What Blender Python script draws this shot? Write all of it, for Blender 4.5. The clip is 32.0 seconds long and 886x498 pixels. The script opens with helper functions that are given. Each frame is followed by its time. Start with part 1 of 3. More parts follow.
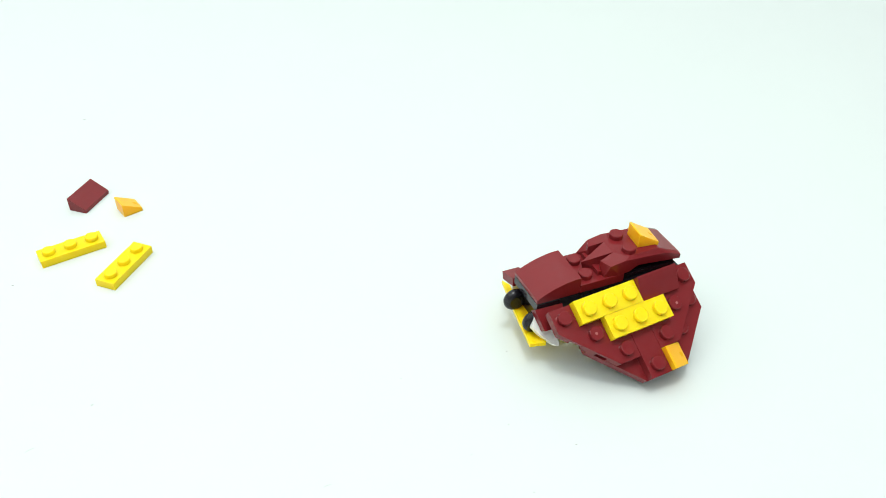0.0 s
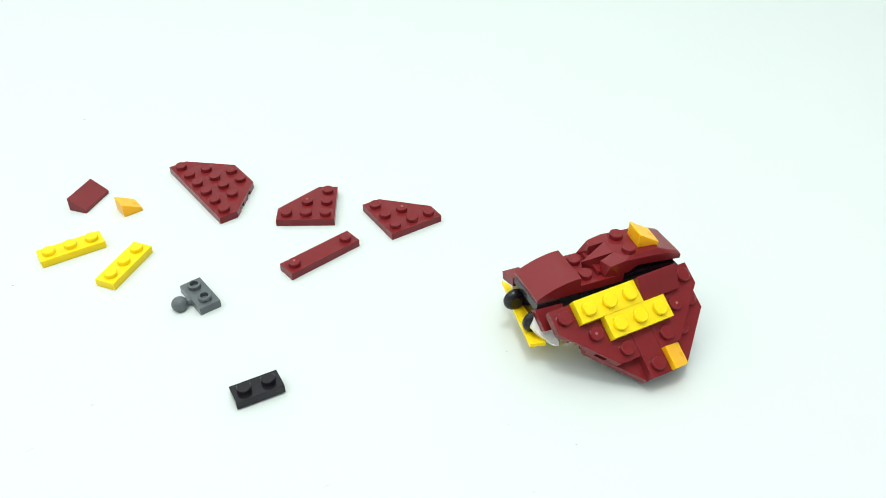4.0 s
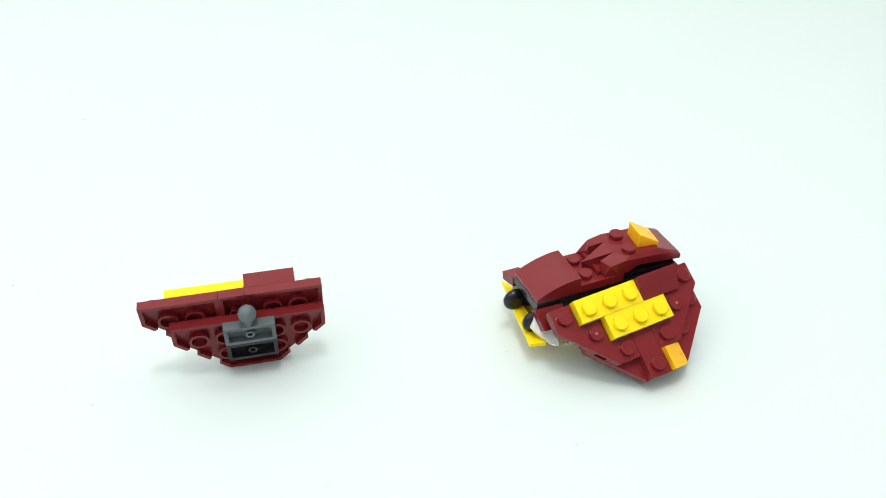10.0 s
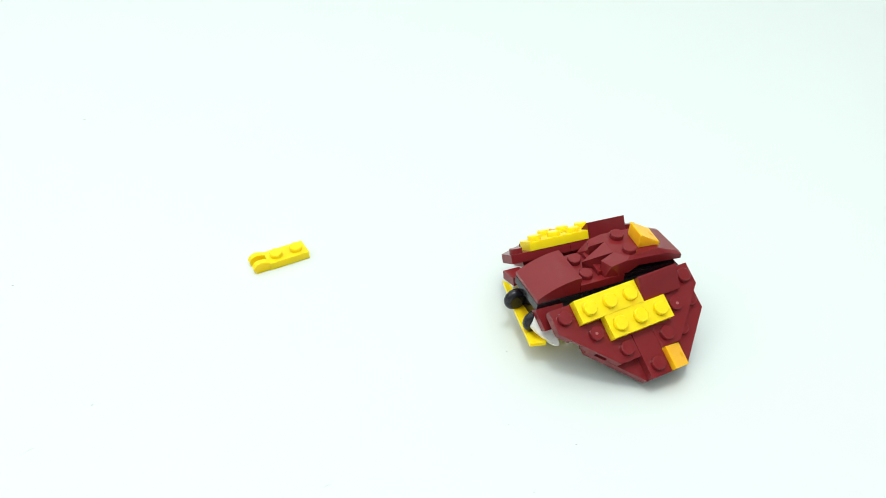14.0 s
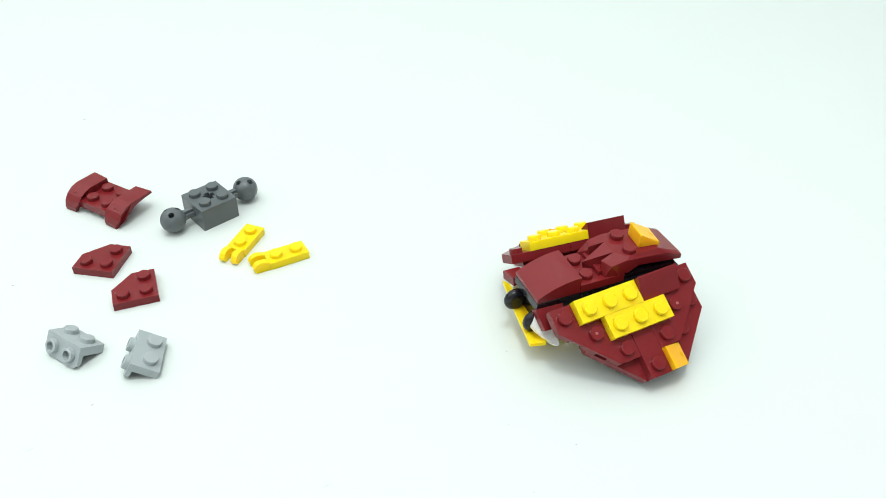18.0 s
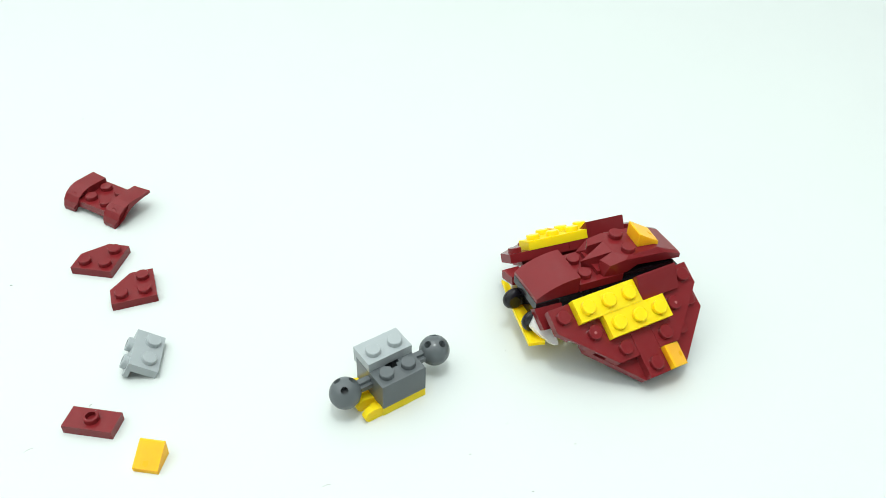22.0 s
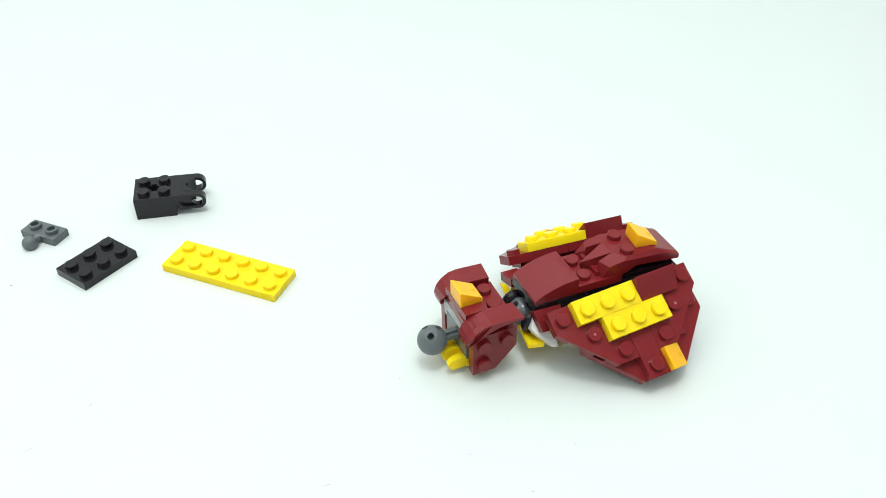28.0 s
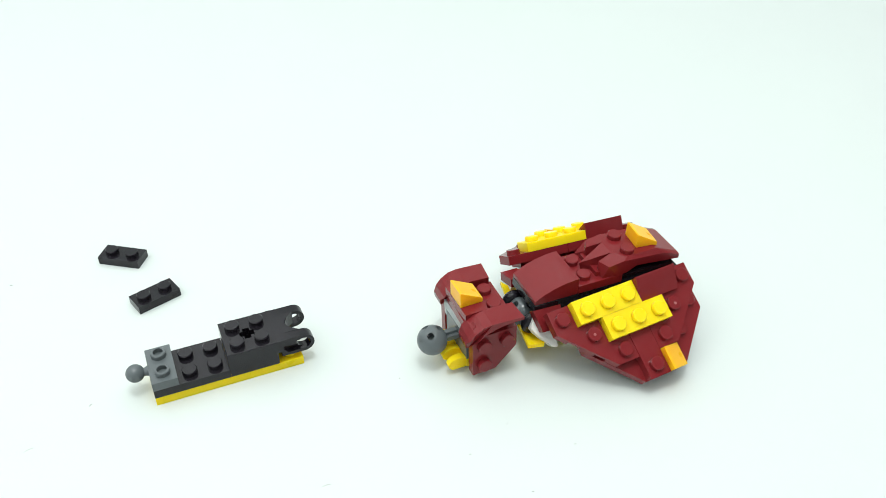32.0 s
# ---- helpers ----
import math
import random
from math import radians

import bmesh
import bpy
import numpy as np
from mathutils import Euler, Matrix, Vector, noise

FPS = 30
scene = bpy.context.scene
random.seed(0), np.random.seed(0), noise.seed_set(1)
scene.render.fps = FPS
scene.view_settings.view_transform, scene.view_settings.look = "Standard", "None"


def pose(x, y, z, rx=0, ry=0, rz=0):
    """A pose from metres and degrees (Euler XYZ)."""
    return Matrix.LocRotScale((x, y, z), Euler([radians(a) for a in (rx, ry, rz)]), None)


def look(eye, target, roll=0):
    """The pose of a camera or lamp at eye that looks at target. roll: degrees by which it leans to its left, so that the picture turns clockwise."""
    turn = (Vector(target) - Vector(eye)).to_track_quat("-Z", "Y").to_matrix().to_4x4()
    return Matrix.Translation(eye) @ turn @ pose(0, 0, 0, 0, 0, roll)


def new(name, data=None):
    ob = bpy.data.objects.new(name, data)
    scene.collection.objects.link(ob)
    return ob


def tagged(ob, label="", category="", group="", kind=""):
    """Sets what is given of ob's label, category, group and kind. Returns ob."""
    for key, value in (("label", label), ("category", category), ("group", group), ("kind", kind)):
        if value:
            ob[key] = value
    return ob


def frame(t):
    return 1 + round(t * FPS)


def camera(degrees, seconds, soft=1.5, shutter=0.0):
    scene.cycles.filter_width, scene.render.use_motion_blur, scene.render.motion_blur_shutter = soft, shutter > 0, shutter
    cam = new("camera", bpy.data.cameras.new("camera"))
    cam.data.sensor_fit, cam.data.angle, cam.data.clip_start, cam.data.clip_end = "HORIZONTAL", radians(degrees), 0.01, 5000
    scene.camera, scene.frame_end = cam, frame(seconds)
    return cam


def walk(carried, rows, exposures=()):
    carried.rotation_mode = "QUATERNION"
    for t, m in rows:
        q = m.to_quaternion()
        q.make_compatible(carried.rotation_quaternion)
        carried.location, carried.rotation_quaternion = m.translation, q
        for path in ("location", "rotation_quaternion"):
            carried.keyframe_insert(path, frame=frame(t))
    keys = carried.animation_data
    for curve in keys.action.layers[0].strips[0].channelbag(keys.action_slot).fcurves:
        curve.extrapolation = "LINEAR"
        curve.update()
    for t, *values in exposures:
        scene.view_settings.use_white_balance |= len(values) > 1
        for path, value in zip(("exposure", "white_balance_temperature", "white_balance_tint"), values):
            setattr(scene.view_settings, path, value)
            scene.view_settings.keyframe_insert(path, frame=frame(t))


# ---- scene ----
# ---- camera: a phone on a stand, nudged once at 20 s ----
cam = camera(57.22, 32.0, soft=0.55)
EYE = (0.0, 0.0, 0.20117)
VIEW_A = look(EYE, (0.0, 0.25335, 0.0), 1.722)
VIEW_B = look(EYE, (0.00048, 0.25302, 0.0), 1.744)
walk(cam, [(0.0, VIEW_A), (19.9, VIEW_A), (20.0, VIEW_B), (32.0, VIEW_B)])

# ---- light: a wide bright ceiling, a small bulb and two slits in an unseen, added white room ----
scene.view_settings.exposure = 0.0
world = bpy.data.worlds.new("room_air")
world.use_nodes = True
world.node_tree.nodes["Background"].inputs[0].default_value = (0.93, 0.99, 1.0, 1)
world.node_tree.nodes["Background"].inputs[1].default_value = 0.05
scene.world = world


def area_lamp(name, m, size, watts, colour, shape="DISK"):
    data = bpy.data.lights.new(name, "AREA")
    data.shape, data.size, data.energy, data.color = shape, size, watts, colour
    ob = new(name, data)
    ob.matrix_world = m
    return ob


area_lamp("ceiling_lamp", look((-0.85, 0.35, 1.56), (-0.85, 0.351, 0.0)), 3.7, 49.5, (0.94, 1.0, 0.978), "SQUARE")
area_lamp("desk_bulb", look((0.0, 0.07, 1.10), (0.0, 0.24, 0.0)), 0.18, 4.0, (0.94, 1.0, 0.975))
# two long bright slits overhead
for name, m, length, watts in (("tube_light", pose(0.1, 0.48, 1.50, 0, 0, 4), 3.2, 5.0), ("tube_light", pose(-0.72, -0.11, 1.45, 0, 0, 9), 1.2, 2.2)):
    tube_lamp = area_lamp(name, m, length, watts, (0.96, 1.0, 0.985), "RECTANGLE")
    tube_lamp.data.size_y = 0.012

# ---- materials ----


def plastic(name, colour, rough=0.24, grain=0.05, spread=0.06, gloss=0.40, milky=0.0):
    m = bpy.data.materials.new(name)
    m.use_nodes = True
    nt = m.node_tree
    n, l = nt.nodes, nt.links
    p = n["Principled BSDF"]
    p.inputs["IOR"].default_value = 1.5
    p.inputs["Specular IOR Level"].default_value = gloss
    # light that soaks through the pale plastics
    p.inputs["Subsurface Weight"].default_value = milky
    p.inputs["Subsurface Radius"].default_value = (1.0, 0.75, 0.25)
    p.inputs["Subsurface Scale"].default_value = 0.003
    co = n.new("ShaderNodeTexCoord")
    big = n.new("ShaderNodeTexNoise")
    big.inputs["Scale"].default_value = 160
    big.inputs["Detail"].default_value = 3
    fine = n.new("ShaderNodeTexNoise")
    fine.inputs["Scale"].default_value = 2600
    l.new(co.outputs["Object"], big.inputs["Vector"])
    l.new(co.outputs["Object"], fine.inputs["Vector"])
    info = n.new("ShaderNodeObjectInfo")
    add = n.new("ShaderNodeMath")
    add.operation = "MULTIPLY_ADD"
    add.inputs[1].default_value = 0.35
    l.new(info.outputs["Random"], add.inputs[0])
    l.new(big.outputs["Fac"], add.inputs[2])
    mix = n.new("ShaderNodeMix")
    mix.data_type = "RGBA"
    mix.inputs["A"].default_value = (*[c * (1 - spread) for c in colour], 1)
    mix.inputs["B"].default_value = (*[min(1, c * (1 + spread)) for c in colour], 1)
    l.new(add.outputs[0], mix.inputs["Factor"])
    l.new(mix.outputs["Result"], p.inputs["Base Color"])
    ro = n.new("ShaderNodeMapRange")
    ro.inputs["To Min"].default_value = rough * 0.75
    ro.inputs["To Max"].default_value = rough * 1.35
    l.new(big.outputs["Fac"], ro.inputs["Value"])
    l.new(ro.outputs["Result"], p.inputs["Roughness"])
    bump = n.new("ShaderNodeBump")
    bump.inputs["Strength"].default_value = grain
    bump.inputs["Distance"].default_value = 0.0001
    l.new(fine.outputs["Fac"], bump.inputs["Height"])
    l.new(bump.outputs["Normal"], p.inputs["Normal"])
    return m


def paper(name, colour, scale, strength, rough=0.7):
    m = bpy.data.materials.new(name)
    m.use_nodes = True
    n, l = m.node_tree.nodes, m.node_tree.links
    p = n["Principled BSDF"]
    p.inputs["Roughness"].default_value = rough
    co = n.new("ShaderNodeTexCoord")
    a = n.new("ShaderNodeTexNoise")
    a.inputs["Scale"].default_value = scale
    a.inputs["Detail"].default_value = 5
    b = n.new("ShaderNodeTexNoise")
    b.inputs["Scale"].default_value = scale * 90
    l.new(co.outputs["Object"], a.inputs["Vector"])
    l.new(co.outputs["Object"], b.inputs["Vector"])
    mix = n.new("ShaderNodeMix")
    mix.data_type = "RGBA"
    mix.inputs["A"].default_value = (*[c * 0.985 for c in colour], 1)
    mix.inputs["B"].default_value = (*colour, 1)
    l.new(a.outputs["Fac"], mix.inputs["Factor"])
    l.new(mix.outputs["Result"], p.inputs["Base Color"])
    bump = n.new("ShaderNodeBump")
    bump.inputs["Strength"].default_value = strength
    bump.inputs["Distance"].default_value = 0.0002
    l.new(b.outputs["Fac"], bump.inputs["Height"])
    l.new(bump.outputs["Normal"], p.inputs["Normal"])
    return m


RED = plastic("dark_red_plastic", (0.182, 0.0148, 0.0178), 0.18, gloss=0.30)
YELLOW = plastic("yellow_plastic", (0.97, 0.650, 0.010), 0.28, spread=0.03, gloss=0.24, milky=0.6)
ORANGE = plastic("light_orange_plastic", (1.0, 0.462, 0.012), 0.28, spread=0.03, gloss=0.24, milky=0.6)
DARK_GREY = plastic("dark_grey_plastic", (0.106, 0.121, 0.127), 0.20)
LIGHT_GREY = plastic("light_grey_plastic", (0.36, 0.40, 0.41), 0.30)
BLACK = plastic("black_plastic", (0.0120, 0.0104, 0.0140), 0.11, gloss=0.36)
WHITE = plastic("white_plastic", (0.80, 0.80, 0.76), 0.25)
PAPER = paper("white_paper", (0.634, 0.680, 0.664), 9, 0.08)
WALL = paper("white_wall", (0.80, 0.81, 0.81), 4, 0.15)
DUST = plastic("dust", (0.36, 0.36, 0.34), 0.8)
# rough broken red; the highlight on the mark is put into this paler colour
SCAR_GLINT = plastic("red_scar_with_glint", (0.34, 0.09, 0.09), 0.4)

# ---- mesh helpers; sizes in millimetres ----
MM = 0.001
STUD_R, STUD_H, PLATE_H, BRICK_H, GAP = 2.4, 1.7, 3.2, 9.6, 0.025


def mesh_of(name, bm, material, smooth=False):
    bmesh.ops.recalc_face_normals(bm, faces=bm.faces)
    for v in bm.verts:
        v.co *= MM
    me = bpy.data.meshes.new(name)
    bm.to_mesh(me)
    bm.free()
    me.materials.append(material)
    if smooth:
        for p in me.polygons:
            p.use_smooth = True
        me.set_sharp_from_angle(angle=radians(38))
    return me


def part(name, bm, material, parent=None, label="", smooth=False):
    me = bm if isinstance(bm, bpy.types.Mesh) else mesh_of(name, bm, material, smooth)
    ob = new(name, me)
    ob.parent = parent
    return tagged(ob, label) if label else ob


def mm(x, y, z, rx=0, ry=0, rz=0):
    return pose(x * MM, y * MM, z * MM, rx, ry, rz)


def basis(o, x, y, z):
    """A pose at o (mm) whose axes are the given directions."""
    m = Matrix((x, y, z)).transposed().to_4x4()
    m.translation = Vector(o) * MM
    return m


def soften(bm, width=0.22, segments=2, sharp=25):
    edges = [e for e in bm.edges if len(e.link_faces) == 2 and e.calc_face_angle(0) > radians(sharp)]
    bmesh.ops.bevel(bm, geom=edges, offset=width, segments=segments, affect="EDGES", profile=0.6, clamp_overlap=True)
    return bm


def prism(outline, z0, z1, bevel=0.22):
    bm = bmesh.new()
    low = [bm.verts.new((x, y, z0)) for x, y in outline]
    top = [bm.verts.new((x, y, z1)) for x, y in outline]
    n = len(outline)
    bm.faces.new(low[::-1])
    bm.faces.new(top)
    for i in range(n):
        bm.faces.new((low[i], low[(i + 1) % n], top[(i + 1) % n], top[i]))
    return soften(bm, bevel) if bevel else bm


def inset(outline, d):
    """A convex outline (anticlockwise) moved inwards by d."""
    n, out = len(outline), []
    for i in range(n):
        a, b, c = (Vector(outline[(i + k) % n]) for k in (-1, 0, 1))
        u, w = (b - a).normalized(), (c - b).normalized()
        nu, nw = Vector((-u.y, u.x)), Vector((-w.y, w.x))
        s = (nu + nw) / (1 + nu.dot(nw))
        out.append(tuple(b + s * d))
    return out


def shell(outline, height, wall=1.25, roof=1.0, slots=None):
    """A plate or brick, hollow from below. slots: for an edge's number, the stretches (0 to 1) at which its wall is cut away."""
    n, inner, slots = len(outline), inset(outline, wall), slots or {}
    if not slots:
        bm = bmesh.new()
        rings = [[bm.verts.new((x, y, z)) for x, y in o] for o, z in ((outline, height), (outline, 0), (inner, 0), (inner, height - roof))]
        bm.faces.new(rings[0])
        bm.faces.new(rings[3][::-1])
        for a, b in zip(rings, rings[1:]):
            for i in range(n):
                bm.faces.new((a[i], b[i], b[(i + 1) % n], a[(i + 1) % n]))
        return soften(bm, 0.14)
    roofing = prism(outline, height - 1.25, height, 0)
    top = [e for e in roofing.edges if all(v.co.z > height - 0.01 for v in e.verts)]
    bmesh.ops.bevel(roofing, geom=top, offset=0.14, segments=2, affect="EDGES", profile=0.6)
    pieces = [(roofing, Matrix())]
    for i in range(n):
        o0, o1, i0, i1 = (Vector(q) for q in (outline[i], outline[(i + 1) % n], inner[i], inner[(i + 1) % n]))
        cuts, last = [], 0.0
        for a, b in slots.get(i, ()):
            cuts.append((last, a))
            last = b
        for a, b in cuts + [(last, 1.0)]:
            block = [tuple(o0.lerp(o1, a)), tuple(o0.lerp(o1, b)), tuple(i0.lerp(i1, b)), tuple(i0.lerp(i1, a))]
            pieces.append((prism(block, 0, height - 1.25, 0), Matrix()))
    return join(*pieces)


def tube(r0, r1, z0, z1, sides=28, bevel=0.0):
    """A ring-shaped cylinder (r0 inner radius, 0 for a solid one) along z."""
    bm = bmesh.new()
    prof = [(r1, z0), (r1, z1 - bevel), (r1 - bevel, z1)] if bevel else [(r1, z0), (r1, z1)]
    if r0:
        prof += [(r0, z1), (r0, z0)]
    rings = [[bm.verts.new((r * math.cos(2 * math.pi * k / sides), r * math.sin(2 * math.pi * k / sides), z)) for k in range(sides)] for r, z in prof]
    pairs = list(zip(rings, rings[1:])) + ([(rings[-1], rings[0])] if r0 else [])
    for a, b in pairs:
        for i in range(sides):
            bm.faces.new((a[i], a[(i + 1) % sides], b[(i + 1) % sides], b[i]))
    if not r0:
        bm.faces.new(rings[-1])
        bm.faces.new(rings[0][::-1])
    return bm


def lathe(profile, sides=40):
    """A closed turned shape round z from (radius, z) pairs that start and end on the axis."""
    bm = bmesh.new()
    rings = []
    for r, z in profile:
        if r < 1e-6:
            rings.append([bm.verts.new((0, 0, z))])
        else:
            rings.append([bm.verts.new((r * math.cos(2 * math.pi * k / sides), r * math.sin(2 * math.pi * k / sides), z)) for k in range(sides)])
    for a, b in zip(rings, rings[1:]):
        for i in range(sides):
            j = (i + 1) % sides
            if len(a) == 1:
                bm.faces.new((a[0], b[i], b[j]))
            elif len(b) == 1:
                bm.faces.new((a[i], a[j], b[0]))
            else:
                bm.faces.new((a[i], a[j], b[j], b[i]))
    return bm


def join(*meshes):
    out = bmesh.new()
    for b, m in meshes:
        b.transform(m)
        me = bpy.data.meshes.new("piece")
        b.to_mesh(me)
        b.free()
        out.from_mesh(me)
        bpy.data.meshes.remove(me)
    return out


def at(x, y, z, rx=0, ry=0, rz=0):
    return pose(x, y, z, rx, ry, rz)


def rect(x0, y0, x1, y1, gap=GAP):
    return [(x0 + gap, y0 + gap), (x1 - gap, y0 + gap), (x1 - gap, y1 - gap), (x0 + gap, y1 - gap)]


stud_meshes = {}


def stud(parent, material, x, y, z, hollow=False, m=None):
    key = (material.name, hollow)
    if key not in stud_meshes:
        bm = tube(1.55 if hollow else 0, STUD_R, -0.05, STUD_H, 30, 0.22)
        stud_meshes[key] = mesh_of("stud", bm, material, smooth=True)
    ob = part("stud", stud_meshes[key], material, parent)
    ob.matrix_local = m if m is not None else mm(x, y, z)
    return ob


tube_meshes = {}


def under_tube(parent, material, x, y, h, r=3.25, r0=2.4):
    key = (material.name, r, h)
    if key not in tube_meshes:
        tube_meshes[key] = mesh_of("tube", tube(r0, r, 0.1, h, 24), material, smooth=True)
    ob = part("tube", tube_meshes[key], material, parent)
    ob.matrix_local = mm(x, y, 0)
    return ob


def piece(name, bm, material, parent, m, label="", smooth=False):
    ob = part(name, bm, material, parent, label, smooth)
    ob.matrix_local = m
    return ob


# ---- the kinds of bricks; each returns its main mesh with studs as parts ----


def plate(nx, ny, material, parent=None, name="plate", height=PLATE_H, studs=None):
    ob = part(name, shell(rect(0, 0, 8 * nx, 8 * ny), height), material, parent)
    for i, j in studs if studs is not None else [(i, j) for i in range(nx) for j in range(ny)]:
        stud(ob, material, 8 * i + 4, 8 * j + 4, height)
    if nx > 1 and ny > 1:
        for i in range(1, nx):
            for j in range(1, ny):
                under_tube(ob, material, 8 * i, 8 * j, height - 1)
    else:
        for i in range(1, max(nx, ny)):
            x, y = (8 * i, 4) if nx > 1 else (4, 8 * i)
            under_tube(ob, material, x, y, height - 1, 1.5, 0.8)
    return ob


def wedge_long(parent=None, notched=True):
    """Three by six, both ends cut: rows of six, four and two studs."""
    o = [(0.1, 0.1), (47.9, 0.1), (47.9, 8.0), (32.3, 23.9), (15.7, 23.9), (0.1, 8.0)]
    gaps = ((0.20, 0.38), (0.60, 0.78))
    ob = part("wedge_plate", shell(o, PLATE_H, slots={2: gaps, 4: gaps} if notched else None), RED, parent)
    for j, row in enumerate(((0, 6), (1, 5), (2, 4))):
        for i in range(*row):
            stud(ob, RED, 8 * i + 4, 8 * j + 4, PLATE_H)
    for x, y in ((8, 8), (16, 8), (24, 8), (32, 8), (40, 8), (16, 16), (24, 16), (32, 16)):
        under_tube(ob, RED, x, y, PLATE_H - 1)
    return ob


def wedge_corner(n, parent=None):
    """n by n with the far corner cut off; the square corner is the origin."""
    c = 8.0 if n == 3 else 8.2
    gaps = ((0.20, 0.38), (0.62, 0.80)) if n == 3 else ((0.36, 0.64),)
    o = [(0.1, 0.1), (8 * n - 0.1, 0.1), (8 * n - 0.1, c), (c, 8 * n - 0.1), (0.1, 8 * n - 0.1)]
    ob = part("wedge_plate", shell(o, PLATE_H, slots={2: gaps}), RED, parent)
    for i in range(n):
        for j in range(n - i):
            stud(ob, RED, 8 * i + 4, 8 * j + 4, PLATE_H)
    if n == 3:
        gate_mark(ob, 12.3, 12.2)
    for i in range(1, n):
        for j in range(1, n + 1 - i):
            if i + j < n + 0.5:
                under_tube(ob, RED, 8 * i, 8 * j, PLATE_H - 1)
    return ob


def slope(nx, material, parent=None, name="slope_brick"):
    """A sloping cap, nx wide and one deep, high along its y = 8 edge."""
    bm = bmesh.new()
    w, prof = 8 * nx - 0.1, [(0.1, 0.0), (7.9, 0.0), (7.9, 5.7), (7.4, 5.7), (0.1, 1.6)]
    ends = [[bm.verts.new((x, y, z)) for y, z in prof] for x in (0.1, w)]
    bm.faces.new(ends[0][::-1])
    bm.faces.new(ends[1])
    for i in range(5):
        bm.faces.new((ends[0][i], ends[0][(i + 1) % 5], ends[1][(i + 1) % 5], ends[1][i]))
    return part(name, soften(bm, 0.7, 3), material, parent)


def jumper(parent=None):
    ob = part("jumper_plate", shell(rect(0, 0, 16, 8), PLATE_H), RED, parent)
    stud(ob, RED, 8, 4, PLATE_H, hollow=True)
    return ob


def gate_mark(parent, x, y):
    mark = lathe([(0, 0.22), (0.3, 0.2), (0.5, 0.08), (0.55, -0.1), (0, -0.1)], 12)
    return piece("gate_mark", mark, SCAR_GLINT, parent, mm(x, y, PLATE_H + STUD_H), "moulding mark on a stud, pale with a painted highlight", smooth=True)


def strip(parent=None):
    ob = plate(4, 1, RED, parent, "strip_plate", studs=[(0, 0), (3, 0)])
    gate_mark(ob, 4.2, 4.3)
    return ob


def ball_plate(parent=None):
    ob = part("ball_plate", shell(rect(0, 0, 16, 8), PLATE_H), DARK_GREY, parent)
    for x in (4, 12):
        stud(ob, DARK_GREY, x, 4, PLATE_H, hollow=True)
    under_tube(ob, DARK_GREY, 8, 4, PLATE_H - 1, 1.5, 0.8)
    piece("neck", lathe([(0, -2.4), (1.5, -2.4), (1.35, -1.0), (1.9, 0.4), (0, 0.4)], 20), DARK_GREY, ob, mm(8, 0, 1.75, -90), smooth=True)
    bm = bmesh.new()
    bmesh.ops.create_uvsphere(bm, u_segments=28, v_segments=18, radius=2.95)
    piece("ball", bm, DARK_GREY, ob, mm(8, -4.0, 2.1), smooth=True)
    return ob


def hinge_plate(parent=None):
    """One by two with two upright fingers at its x = 0 end."""
    ob = part("hinge_plate", shell(rect(0, 0, 16, 8), PLATE_H), YELLOW, parent)
    for x in (4, 12):
        stud(ob, YELLOW, x, 4, PLATE_H)
    prof = [(0.6, 0.0), (-4.8, 0.0), (-6.0, 1.0), (-6.2, 2.4), (-5.2, 3.9), (-3.4, 4.5), (-1.3, 4.2), (0.6, 3.3)]
    for y in (0.35, 5.35):
        piece("finger", prism(prof, 0, 2.3, 0.2), YELLOW, ob, basis((0, y + 2.3, 0), (1, 0, 0), (0, 0, 1), (0, -1, 0)))
    piece("web", prism([(-1.6, 2.6), (0.6, 2.6), (0.6, 5.4), (-1.6, 5.4)], 0, 1.6, 0.1), YELLOW, ob, Matrix())
    return ob


def cross(r, t):
    return [(t, -r), (t, -t), (r, -t), (r, t), (t, t), (t, r), (-t, r), (-t, t), (-r, t), (-r, -t), (-t, -t), (-t, -r)]


def brick_with_hole(w, material, parent, name, open_side=False):
    """A two by two brick whose top is pierced by a cross-shaped axle hole."""
    bm = bmesh.new()
    sq = rect(0, 0, w, w)
    hole = [(w / 2 + x, w / 2 + y) for x, y in cross(2.4, 1.1)]
    low, top = ([bm.verts.new((x, y, z)) for x, y in sq] for z in (0, BRICK_H))
    rim, pit = ([bm.verts.new((x, y, z)) for x, y in hole] for z in (BRICK_H, BRICK_H - 5))
    edges = []
    for ring in (top, rim):
        for i in range(len(ring)):
            edges.append(bm.edges.new((ring[i], ring[(i + 1) % len(ring)])))
    bmesh.ops.triangle_fill(bm, edges=edges, use_beauty=True)
    for f in list(bm.faces):
        dx, dy = (abs(q - w / 2) for q in f.calc_center_median().xy)
        if min(dx, dy) < 1.09 and max(dx, dy) < 2.35:
            bm.faces.remove(f)
    for a, b in ((low, top), (pit, rim)):
        for i in range(len(a)):
            j = (i + 1) % len(a)
            bm.faces.new((a[i], a[j], b[j], b[i]))
    bm.faces.new(pit)
    bm.faces.new(low[::-1])
    long_edges = [e for e in bm.edges if e.calc_length() > 9 and e.calc_face_angle(0) > 1 and not (open_side and all(v.co.x > w - 1 for v in e.verts))]
    bmesh.ops.bevel(bm, geom=long_edges, offset=0.25, segments=2, affect="EDGES", profile=0.6)
    ob = part(name, bm, material, parent)
    for i in (4, 12):
        for j in (4, 12):
            stud(ob, material, i, j, BRICK_H)
    return ob


